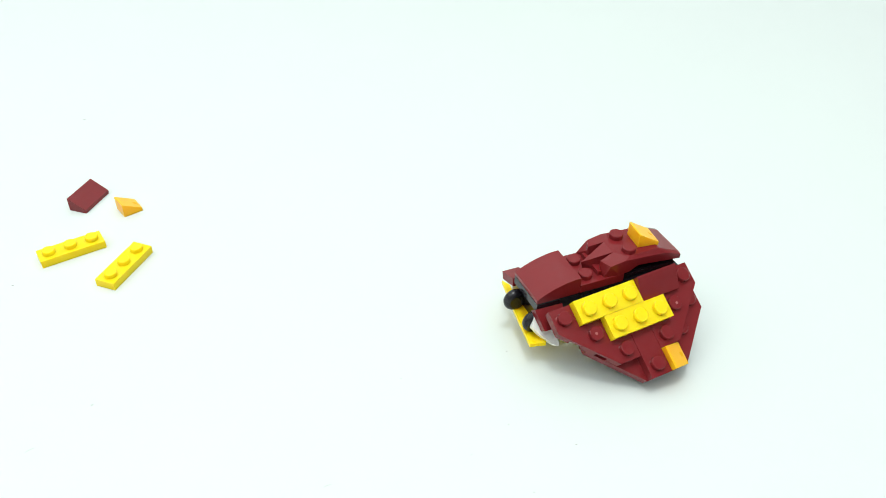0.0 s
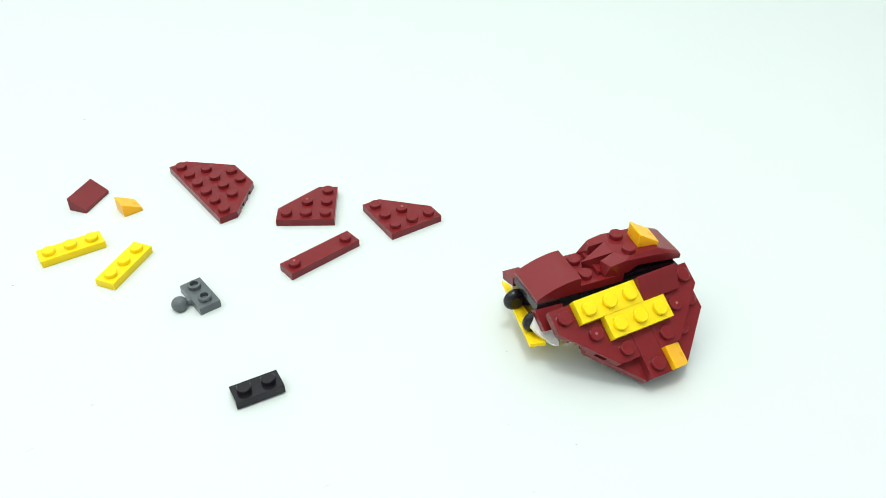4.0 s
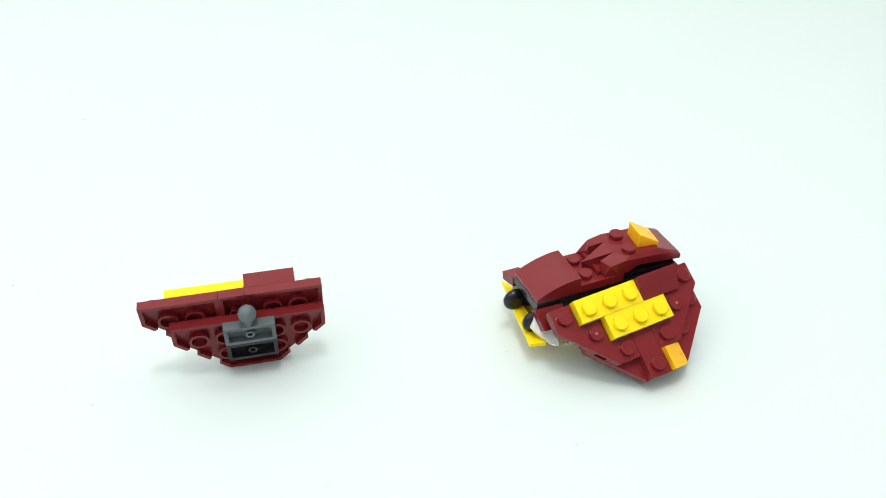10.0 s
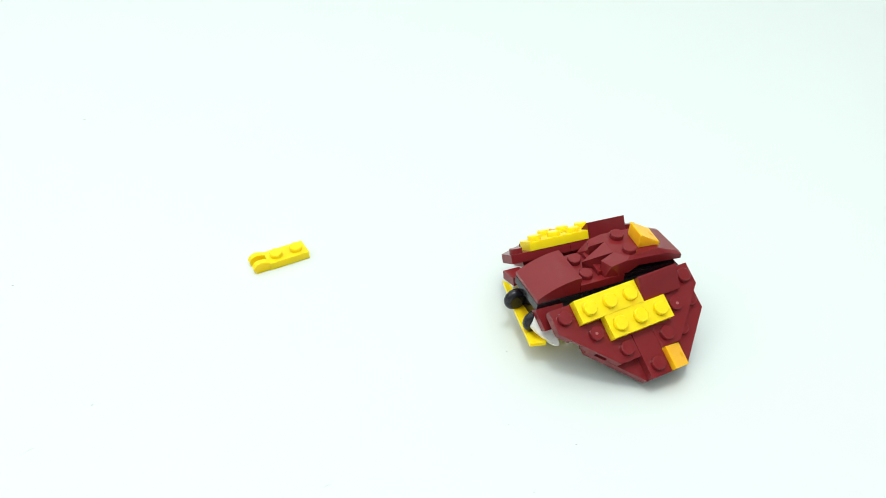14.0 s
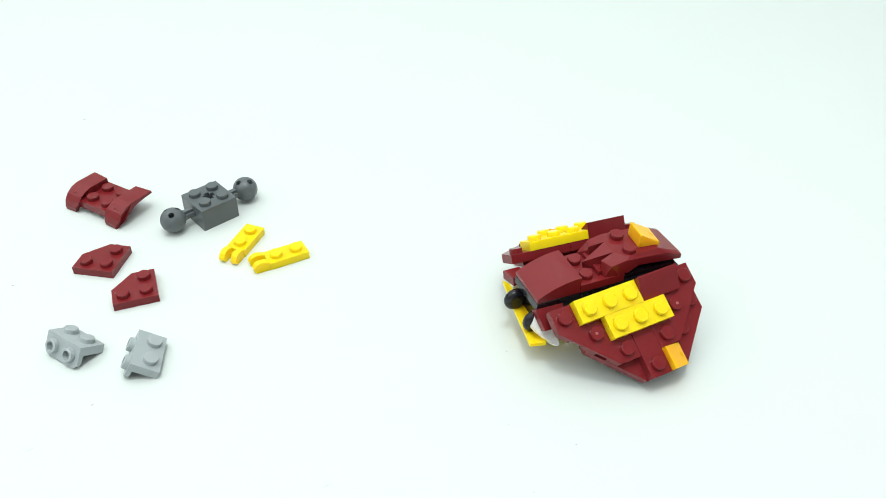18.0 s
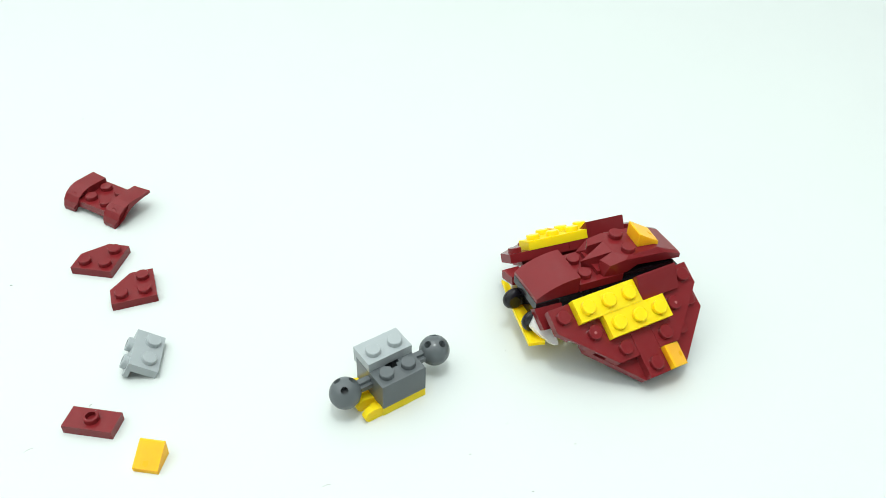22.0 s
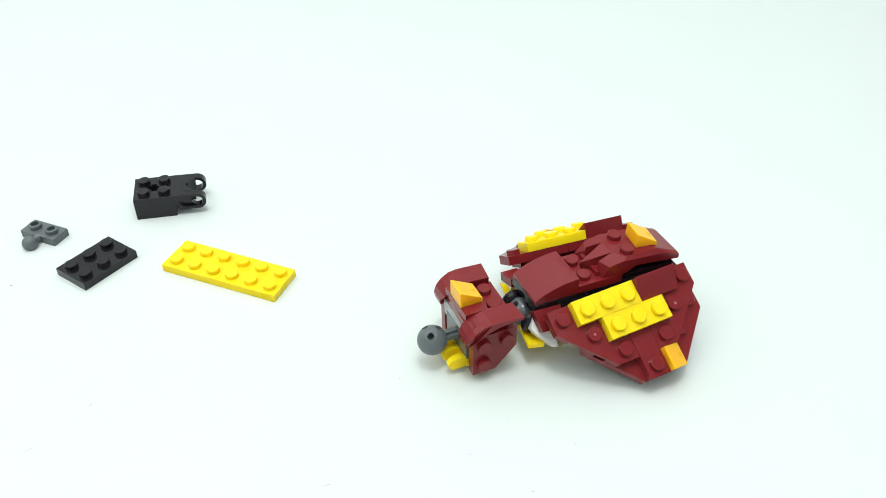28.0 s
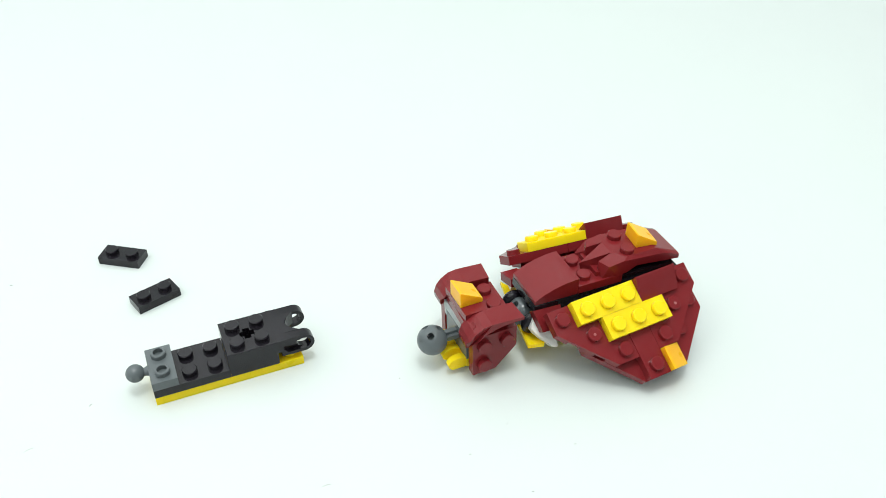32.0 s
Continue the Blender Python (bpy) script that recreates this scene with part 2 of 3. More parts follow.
def pierced_ball(r, hole, turn):
    """A ball with three round holes sunk into its upper half."""
    bm = bmesh.new()
    bmesh.ops.create_icosphere(bm, subdivisions=6, radius=r)
    axes = [Vector((math.cos(radians(a + turn)) * 0.55, math.sin(radians(a + turn)) * 0.55, 0.835)).normalized() for a in (0, 120, 240)]
    for v in bm.verts:
        for d in axes:
            along = v.co.dot(d)
            side = v.co - d * along
            if along > 0 and side.length < hole + 0.08:
                if side.length > hole - 0.08:
                    side = side.normalized() * hole
                    v.co = d * (r * r - hole * hole) ** 0.5 + side
                else:
                    v.co = d * (along - 3.2) + side
    return bm


def ball_brick(parent=None):
    ob = brick_with_hole(16, DARK_GREY, parent, "ball_brick")
    for side, x in ((-1, -8.7), (1, 24.8)):
        arm = prism(cross(2.0, 0.85), 0, 6.0, 0.15)
        piece("axle_arm", arm, DARK_GREY, ob, basis((0 if side < 0 else 16, 8, 5.5), (0, 1, 0), (0, 0, side), (side, 0, 0)))
        piece("ball", pierced_ball(5.1, 1.18, 180 if side > 0 else 0), DARK_GREY, ob, mm(x, 8, 5.5), smooth=True)
    return ob


def arm_slice(y0, y1, reach):
    """A slice of an arm in the x z plane, with a round eye that may run back into a slot."""
    bm = bmesh.new()
    cx, cz, r, eye = 7.6, 6.0, 3.5, 2.25
    outer = [(0, 2.6), (cx, cz - r)] + [(cx + r * math.cos(a), cz + r * math.sin(a)) for a in (radians(-90 + 180 * k / 14) for k in range(1, 14))] + [(cx, cz + r), (0, 9.58)]
    hole = [(cx + eye * math.cos(a) - (reach if math.cos(a) < -0.01 else 0), cz + eye * math.sin(a)) for a in (2 * math.pi * k / 28 for k in range(28))]
    rings = {}
    for y in (y0, y1):
        edges = []
        for key, pts in (("outer", outer), ("hole", hole)):
            vs = [bm.verts.new((x, y, z)) for x, z in pts]
            rings[key, y] = vs
            edges += [bm.edges.new((vs[i], vs[(i + 1) % len(vs)])) for i in range(len(vs))]
        bmesh.ops.triangle_fill(bm, edges=edges, use_beauty=True)
        inside = set(rings["hole", y])
        for f in [f for f in bm.faces if all(v in inside for v in f.verts)]:
            bm.faces.remove(f)
    for key in ("outer", "hole"):
        a, b = rings[key, y0], rings[key, y1]
        for i in range(len(a)):
            j = (i + 1) % len(a)
            bm.faces.new((a[i], a[j], b[j], b[i]))
    return bm


def arm_ring(parent, material, y, m, near):
    """An arm 3.4 thick: a round eye, and a slot sunk into its outer side."""
    cut = 1.3 if near else 2.1
    bm = join((arm_slice(0, cut, 4.6 if near else 0.0), Matrix()), (arm_slice(cut, 3.4, 0.0 if near else 4.6), Matrix()))
    return piece("arm", bm, material, parent, m @ mm(0, y, 0), smooth=True)


def arm_brick(parent=None):
    """A two by two brick with two eye-ended arms beyond its x = 16 side."""
    ob = brick_with_hole(16, BLACK, parent, "arm_brick", open_side=True)
    curve = [(24.2 - 3.6 * math.sin(math.pi * k / 12), 3.5 + 9.0 * k / 12) for k in range(13)]
    piece("bridge", prism([(15.95, 0.05), (17.6, 0.05), (17.6, 3.5)] + curve + [(17.6, 12.5), (17.6, 15.95), (15.95, 15.95)], 4.6, 9.6, 0), BLACK, ob, Matrix())
    for y in (0.15, 12.45):
        arm_ring(ob, BLACK, y, mm(17.2, 0, 0), y < 5)
    return ob


def bracket(parent=None):
    """A one by two plate (top at z = 0) with a lip that hangs down and carries two hollow side studs."""
    bm = shell(rect(0, -1.6, 16, 8), PLATE_H)
    bm.transform(at(0, 0, -PLATE_H))
    ob = part("bracket", bm, LIGHT_GREY, parent)
    face = [(0.05, -3.1)] + [(2.6 - 2.55 * math.cos(a), -5.5 - 2.5 * math.sin(a)) for a in (math.pi / 2 * k / 5 for k in range(6))]
    face += [(16 - x, z) for x, z in face[::-1]]
    piece("lip", prism(face, 0, 1.65, 0.12), LIGHT_GREY, ob, basis((0, 0.1, 0), (1, 0, 0), (0, 0, 1), (0, -1, 0)))
    for x in (4, 12):
        stud(ob, LIGHT_GREY, x, 4, 0)
        stud(ob, LIGHT_GREY, 0, 0, 0, True, basis((x, -1.6, -4), (1, 0, 0), (0, 0, 1), (0, -1, 0)))
    return ob


def rounded(points, n):
    """The points with a smooth curve drawn through them, n steps to each stretch."""
    q = [Vector(p) for p in points]
    q = [2 * q[0] - q[1]] + q + [2 * q[-1] - q[-2]]
    out = []
    for a, b, c, d in zip(q, q[1:], q[2:], q[3:]):
        for k in range(n):
            t = k / n
            out.append(tuple(0.5 * (2 * b + (c - a) * t + (2 * a - 5 * b + 4 * c - d) * t * t + (3 * b - a - 3 * c + d) * t ** 3)))
    return out + [tuple(q[-2])]


def mudguard(parent=None):
    """A two by two plate between two long fenders that curl down at their x = 0 ends."""
    ob = plate(2, 2, RED, parent, "mudguard")
    nose = [(11.8, 6.2), (6.4, 6.4), (3.4, 5.9), (0.6, 4.5), (-1.1, 2.3), (-1.9, -0.2), (-1.8, -2.0), (-0.8, -2.0)]
    arch = [(-0.8, -2.0), (0.6, -0.4), (3.0, 1.8), (7.0, 3.8), (11.5, 4.7), (16.2, 5.0)]
    prof = [(16.2, 6.0)] + nose[1:-1] + rounded(arch, 3)
    for y0, y1 in ((15.0, 23.0), (-7.6, 0.4)):
        bm = prism(prof, 0, 8.0, 0.25)
        for v in bm.verts:
            far = v.co.z if y0 < 0 else 8.0 - v.co.z
            # the far edge of the fender reaches a little further back and dips, and its nose narrows
            v.co.x += (0.08 * far + (0.6 if y0 < 0 else -1.2)) * (v.co.x > 15)
            tip = min(1, max(0, (2 - v.co.x) / 2)) * min(1, max(0, (2.2 - v.co.y) / 2.2))
            v.co.y -= 0.05 * far * min(1, max(0, (2.5 - v.co.x) / 2))
            if v.co.z > 4:
                v.co.z -= 2.2 * tip
        fender = piece("fender", bm, RED, ob, basis((0, y1, 0), (1, 0, 0), (0, 0, 1), (0, -1, 0)))
        wall = prism([(1.4, 0.9), (15.0, 0.9), (15.0, 5.4), (7.0, 4.6), (3.0, 2.6)], 0, 1.4, 0.15)
        piece("inner_wall", wall, RED, fender, Matrix.Translation((0, 0, (6.6 if y0 > 0 else 0.0) * MM)))
        lamp = lathe([(0, 0.0), (0.9, 0.02), (1.15, 0.16), (1.4, 0.16), (1.55, 0.0), (1.5, -0.6), (0, -0.6)], 20)
        piece("headlight", lamp, RED, fender, basis((1.02, 4.28, 4.1), (0, 0, 1), (0.7, 0.7, 0), (-0.7, 0.7, 0)), smooth=True)
    return ob


def dish(parent=None):
    """A round glossy dome on a short foot."""
    dome = [(0, 6.4)] + [(r, 3.8 + 2.6 * (1 - (r / 8) ** 2)) for r in (0.7 * k for k in range(1, 12))] + [(7.95, 3.8), (8.0, 3.6), (7.8, 3.3), (7.0, 3.2), (0, 3.2)]
    ob = part("round_dish", lathe(dome, 56), BLACK, parent, smooth=True)
    piece("foot", tube(2.4, 5.0, 0, 3.4, 32), BLACK, ob, Matrix(), smooth=True)
    return ob


# ---- the setting ----


def setting(name, bm, material, label):
    return tagged(part(name, bm, material), label, "room", kind="structure")


sheet = bmesh.new()
bmesh.ops.create_grid(sheet, x_segments=40, y_segments=100, size=700)
for v in sheet.verts:
    # flat to y = 640, then a quarter turn of radius 260 and upright above it
    run = 1.35 * (v.co.y + 700) - 420
    bend = min(max(run - 640, 0) / 260, math.pi / 2)
    v.co.y = min(run, 640) + 260 * math.sin(bend)
    v.co.z = 260 * (1 - math.cos(bend)) + max(0, run - 640 - 130 * math.pi)
tagged(part("ground", sheet, PAPER, smooth=True), "matt white paper sheet that sweeps up behind, with faint dust", "table top", kind="structure")
setting("table", prism(rect(-750, -450, 750, 1050), -30, -2, 3), WALL, "plain white table under the paper sheet")
# unseen walls, added to close the room so that their bounce fills the shadows
setting("wall_north", prism(rect(-2600, 2800, 2600, 2860), -750, 1600, 0), WALL, "unseen white wall behind the table, added for bounce light")
setting("wall_south", prism(rect(-2600, -2260, 2600, -2200), -750, 1600, 0), WALL, "unseen white wall behind the camera, added for bounce light")
setting("wall_west", prism(rect(-2660, -2260, -2600, 2860), -750, 1600, 0), WALL, "unseen white side wall, added for bounce light")
setting("wall_east", prism(rect(2600, -2260, 2660, 2860), -750, 1600, 0), WALL, "unseen white side wall, added for bounce light")
setting("floor", prism(rect(-2660, -2260, 2660, 2860), -810, -750, 0), WALL, "plain pale floor under the table")
setting("ceiling", prism(rect(-2660, -2260, 2660, 2860), 1600, 1660, 0), WALL, "plain white ceiling")

# ---- the beetle-like body that stands on the sheet from the start ----
body = tagged(new("toy_body"), "dark red brick-built beetle body with yellow plates and orange caps", "toy")
body.matrix_world = mm(31.28, 197.14, 0, 0, 0, 23.98)
IN_BODY = body.matrix_world.inverted()


def under(ob, m):
    ob.matrix_local = m
    return ob


# near wing, tilted down towards the camera
WING_N = IN_BODY @ mm(40.0, 199.32, 18.4, 31.63, -1.31, 28.11)
under(wedge_long(body, False), WING_N @ mm(48, -8, 0, 0, 0, 180))
under(wedge_corner(3, body), WING_N @ mm(24, 0, 3.2, 0, 0, -90))
under(wedge_corner(3, body), WING_N @ mm(16, 0, 3.2, 0, 0, 180))
under(strip(body), WING_N @ mm(16, 0, 3.2, 0, 0, -90))
tagged(under(plate(3, 1, YELLOW, body), WING_N @ mm(0, -8, 6.4)), "bright yellow three-stud plate")
tagged(under(plate(3, 1, YELLOW, body), WING_N @ mm(8, -16, 6.4)), "bright yellow three-stud plate")
under(slope(2, RED, body), WING_N @ mm(24, -8, 6.4))
tagged(under(slope(1, ORANGE, body), WING_N @ mm(32, -32, 3.2, 0, 0, 90)), "light orange sloping cap")
under(ball_plate(body), WING_N @ mm(32, -8, -3.2, 0, 0, 180))


# the back: curved front cap, stepped ridge, tail slope
def curved_cap(parent):
    bm = bmesh.new()
    n, ends = 10, []
    prof = [(16 * k / n, 24.0 + 4.9 * math.sin(math.pi / 2 * (k / n) ** 0.85)) for k in range(n + 1)]
    prof = [(0.1, 22.5)] + prof + [(15.9, 22.5)]
    for y in (0.1, 15.9):
        ends.append([bm.verts.new((x, y, z)) for x, z in prof])
    bm.faces.new(ends[0])
    bm.faces.new(ends[1][::-1])
    for i in range(len(prof)):
        j = (i + 1) % len(prof)
        bm.faces.new((ends[0][i], ends[1][i], ends[1][j], ends[0][j]))
    return part("curved_cap", soften(bm, 0.2, 2, 50), RED, parent, smooth=True)


def ridge(parent):
    """The wedge along the back: a low front with two studs, three prongs that rise to a platform, and a tail slope."""
    bm = bmesh.new()

    def face(*points):
        bm.faces.new([bm.verts.new(p) for p in points])

    tip, root = (20.4, 8, 28.3), (21.2, 8, 25.6)
    for flip in (False, True):
        def p(x, y, z):
            return (x, 16 - y if flip else y, z)

        notch, notch_low = p(30.5, 5.0, 32.0), p(29.9, 4.95, 29.8)
        inner, knee, outer = p(25.15, 4.0, 30.6), p(25.2, 3.2, 28.4), p(27.1, 0.2, 30.3)
        flank, flank_low = p(26.3, 6.3, 29.0), p(25.6, 6.1, 25.6)
        rim, rim_end, tail = p(32.6, 0.1, 31.35), p(48.6, 0.1, 30.2), p(55.5, 0.1, 27.6)
        toe_in, toe = p(25.6, 4.6, 25.6), p(25.2, 3.2, 25.6)
        # the near flank is cut back further than the far one
        heel = p(23.4, 0.1, 25.6) if flip else p(25.6, 0.9, 25.6)
        low_a, low_b, low_c, low_d = p(30.6, 0.1, 25.6), p(34.6, 0.1, 25.9), p(38.2, 0.1, 27.9), p(55.5, 0.1, 26.0)
        mid, mid_tail = p(46.2, 1.6, 32.0), p(55.5, 1.6, 28.0)
        # one half of the middle prong
        face(tip, (30.5, 8, 32.0), notch)
        face(tip, notch, flank)
        face(flank, notch, notch_low)
        face(tip, flank, flank_low, root)
        face(flank, notch_low, flank_low)
        face(flank_low, notch_low, toe_in)
        # the side prong: inner wall, blunt toe, top facets, outer wall
        face(inner, notch, notch_low, toe_in)
        face(inner, toe_in, toe, knee)
        face(knee, toe, heel, outer)
        face(inner, knee, outer)
        face(inner, outer, rim, notch)
        face(notch, rim, p(34.5, 1.2, 32.0))
        face(heel, low_a, outer)
        face(outer, low_a, low_b, rim)
        face(rim, low_b, low_c, rim_end)
        face(rim_end, low_c, low_d, tail)
        # platform, its chamfer and the tail slope
        face(notch, p(34.5, 1.2, 32.0), mid, (46.2, 8, 32.0), (30.5, 8, 32.0))
        face(p(34.5, 1.2, 32.0), rim, rim_end, mid)
        face(mid, mid_tail, (55.5, 8, 28.0), (46.2, 8, 32.0))
        face(mid, rim_end, tail, mid_tail)
        face(tail, low_d, (55.5, 8, 26.0), (55.5, 8, 28.0), mid_tail)
        # underside
        face(low_a, heel, (24.8, 8, 25.5), (30.6, 8, 25.6))
        face(low_a, (30.6, 8, 25.6), (34.6, 8, 25.9), low_b)
        face(low_b, (34.6, 8, 25.9), (38.2, 8, 27.9), low_c)
        face(low_c, (38.2, 8, 27.9), (55.5, 8, 26.0), low_d)
    bmesh.ops.remove_doubles(bm, verts=bm.verts, dist=0.001)
    bmesh.ops.recalc_face_normals(bm, faces=bm.faces)
    bm = join((bm, Matrix()), (prism(rect(16.1, 0, 33, 16), 22.5, 25.59, 0.15), Matrix()), (prism(rect(24.0, 2.6, 31, 13.4), 24.6, 27.2, 0.1), Matrix()))
    ob = part("back_ridge", bm, RED, parent)
    for x, z in ((20, 25.6), (36, 32)):
        for y in (4, 12):
            stud(ob, RED, x, y, z)
    return ob


curved_cap(body)
ridge(body)
tagged(under(slope(1, ORANGE, body), mm(47.6, 3.2, 31.4, 0, 0, 84)), "light orange sloping cap")
piece("core_plate", prism(rect(0, 0, 56, 16), 19.3, 22.4, 0.2), BLACK, body, Matrix(), "black plate under the back")
piece("back_plate", prism(rect(33.1, 0.8, 54, 15.2), 22.5, 24.5, 0.2), BLACK, body, Matrix(), "black plate under the back")
piece("core_block", prism(rect(33.1, 3.4, 54, 12.6), 24.6, 26.3, 0.2), BLACK, body, Matrix(), "black block under the back")
piece("core_brick", prism(rect(10, 0.4, 54, 15.6), 9.7, 19.2, 0.2), BLACK, body, Matrix(), "black core brick")
# the belly's unseen step out to y = -7.5 is added to bounce yellow light
piece("belly_plate", prism([(-3.5, -4.2), (1.9, -5.4), (4.6, -1.0), (16, -1.0), (19.0, -7.5), (36, -7.5), (36, 20), (7.0, 19.0), (2.2, 28.4), (-1.2, 11.0)], 8.2, 9.6, 0.15), YELLOW, body, Matrix(), "yellow belly plate")
piece("socket_brick", prism(rect(3, 0.6, 10, 15.4), 9.7, 19.2, 0.3), BLACK, body, Matrix(), "black socket brick")
piece("socket_bridge", prism(rect(2.7, 3.4, 5, 12.6), 14.0, 18.4, 0.4), BLACK, body, Matrix(), "black socket bridge")
for y, x in ((0.2, 1.0), (12.4, 0.0)):
    # a rounded knob on a short stem
    knob = lathe([(0, 3.45), (1.3, 3.5), (2.1, 3.55), (2.8, 3.5), (3.5, 3.2), (4.0, 2.6), (4.2, 1.8), (4.0, 0.9), (3.4, 0.25), (2.6, 0), (0, 0)], 36)
    stem = prism([(0.5, -2.6), (6.0, -2.6), (6.0, 3.0), (0.5, 3.0)], 0.3, 3.1, 0.3)
    piece("socket_arm", join((knob, Matrix()), (stem, Matrix())), BLACK, body, basis((x - 0.2, y + 3.5, 13.2), (1, 0, 0), (0, 0, 1), (0, -1, 0)), "glossy black rounded socket arm", smooth=True)
SIDE = basis((0, -0.8, 21.2), (1, 0, 0), (0, -0.67, -0.742), (0, 0.742, -0.67))
piece("cheek", prism([(-1.0, 0.0), (9.0, 0.2), (9.0, 7.5), (0.6, 7.6)], 0, 3.2, 0.25), RED, body, SIDE, "dark red cheek plate")
piece("cheek", prism([(0.0, 16.4), (6.0, 16.4), (6.0, 23.6), (-0.4, 23.6)], 18.2, 21.2, 0.25), RED, body, mm(0, 16.4, 17.2, -16) @ mm(0, -16.4, -18.2), "dark red cheek plate")
TOOTH = [(0.5, 0.6), (-0.6, 3.2), (-1.8, 5.6), (-0.9, 7.3), (0.4, 9.1), (2.2, 11.2), (3.8, 12.9), (4.8, 13.7), (5.6, 13.9), (6.0, 13.2), (5.8, 11.6), (5.2, 9.4), (4.6, 0.6)]
TOOTH_BACK = [(0.3, 0.6), (1.5, 11.1), (3.0, 12.6), (4.6, 13.7), (5.4, 13.7), (5.7, 12.4), (5.4, 9.0), (5.2, 0.6)]
for tooth, shift, drop in ((TOOTH, 0, 0), (TOOTH_BACK, 5.6, 0.3)):
    piece("tusk", prism([(x + shift, y + drop) for x, y in tooth][::-1], 3.3, 5.9, 0.4), WHITE, body, SIDE, "white pointed tusk")
piece("tusk", prism([(2.5, 0), (2.8, 7), (4.5, 9), (6.5, 7), (7.5, 0)], 0, 2.4, 0.4), WHITE, body, basis((0, 19.6, 17.2), (1, 0, 0), (0, 0.3, -0.954), (0, 0.954, 0.3)), "white pointed tusk")

# ---- loose pieces; each is a thing of its own ----


def loose(ob, label, category="brick", group=""):
    return tagged(ob, label, category, group)


wing_base = loose(wedge_long(), "dark red wedge plate with twelve studs and cut ends")
wing_left = loose(wedge_corner(3), "dark red triangular wedge plate with six studs", group="triangular wedge plates")
wing_right = loose(wedge_corner(3), "dark red triangular wedge plate with six studs", group="triangular wedge plates")
wing_strip = loose(strip(), "long dark red strip with a stud at each end")
bar_rear = loose(plate(3, 1, YELLOW, name="yellow_plate"), "bright yellow plate with three studs", group="yellow three-stud plates")
bar_front = loose(plate(3, 1, YELLOW, name="yellow_plate"), "bright yellow plate with three studs", group="yellow three-stud plates")
wing_cap = loose(slope(1, ORANGE), "small light orange sloping brick", group="orange slopes")
wing_slope = loose(slope(2, RED), "dark red two-wide sloping brick, smooth and glossy")
small_black = loose(plate(2, 1, BLACK, name="black_plate"), "small black plate with two studs", group="small black plates")
wing_ball = loose(ball_plate(), "dark grey plate with two hollow studs and a side ball", group="ball plates")
wing_dish = loose(dish(), "round glossy black dish with a domed top")

finger_near = loose(hinge_plate(), "yellow hinge plate with two fingers and two studs", group="yellow hinge plates")
finger_far = loose(hinge_plate(), "yellow hinge plate with two fingers and two studs", group="yellow hinge plates")
joint_brick = loose(ball_brick(), "dark grey brick with a ball joint on each side")
side_near = loose(wedge_corner(2), "dark red plate with three studs and a cut corner", group="cut corner plates")
side_far = loose(wedge_corner(2), "dark red plate with three studs and a cut corner", group="cut corner plates")
bracket_near = loose(bracket(), "light grey bracket with two top and two side studs", group="grey brackets")
bracket_far = loose(bracket(), "light grey bracket with two top and two side studs", group="grey brackets")
head_guard = loose(mudguard(), "dark red mudguard plate with two curled fenders")
head_jumper = loose(jumper(), "dark red plate with one hollow centre stud")
head_cap = loose(slope(1, ORANGE), "small light orange sloping brick", group="orange slopes")

long_plate = loose(plate(6, 2, YELLOW, name="yellow_plate"), "long yellow plate with twelve studs")
black_plate = loose(plate(3, 2, BLACK, name="black_plate"), "black plate with six studs")
claw_brick = loose(arm_brick(), "black brick with an axle hole and two eye-ended arms")
tail_ball = loose(ball_plate(), "dark grey plate with two hollow studs and a side ball", group="ball plates")
black_a = loose(plate(2, 1, BLACK, name="black_plate"), "small black plate with two studs", group="small black plates")
black_b = loose(plate(2, 1, BLACK, name="black_plate"), "small black plate with two studs", group="small black plates")

# ---- dust and fibres on the paper ----
lint = bmesh.new()
for x, y, length, turn in ((-176.7, 346.4, 1.0, 20), (-158.6, 223.8, 0.8, 0), (-109.5, 168.4, 1.0, 60), (-121.8, 150.4, 2.6, 40), (-31.4, 141.1, 2.4, 25), (28.5, 141.1, 0.7, 0), (10.4, 153.6, 0.7, 20), (42.7, 158.6, 0.6, 0), (22.2, 165.7, 0.6, 50), (-12.7, 183.5, 0.5, 0), (22.9, 197.5, 0.5, 30)):
    a, r = radians(turn), 0.055 if length > 2 else 0.10
    last = None
    for k in range(6):
        s = (k / 5 - 0.5) * length
        bow = 0.12 * length * math.cos(k / 5 * math.pi - math.pi / 2)
        c = Vector((x + s * math.cos(a) - bow * math.sin(a), y + s * math.sin(a) + bow * math.cos(a), r))
        ring = [lint.verts.new(c + Vector((-math.sin(a) * u, math.cos(a) * u, w)) * r) for u, w in ((1, 0), (0, 1), (-1, 0), (0, -1))]
        if last:
            for i in range(4):
                lint.faces.new((last[i], ring[i], ring[(i + 1) % 4], last[(i + 1) % 4]))
        last = ring
tagged(part("lint", lint, DUST), "tiny dark dust fibres lying on the paper", "dust", kind="stuff")

# ---- what moves ----
STEP = 1 / 30
END = 32.0


def turn_between(a, b):
    return math.degrees(a.to_quaternion().rotation_difference(b.to_quaternion()).angle)


def halfway(a, b, f):
    q = a.to_quaternion().slerp(b.to_quaternion(), f)
    return Matrix.LocRotScale(a.translation.lerp(b.translation, f), q, None)


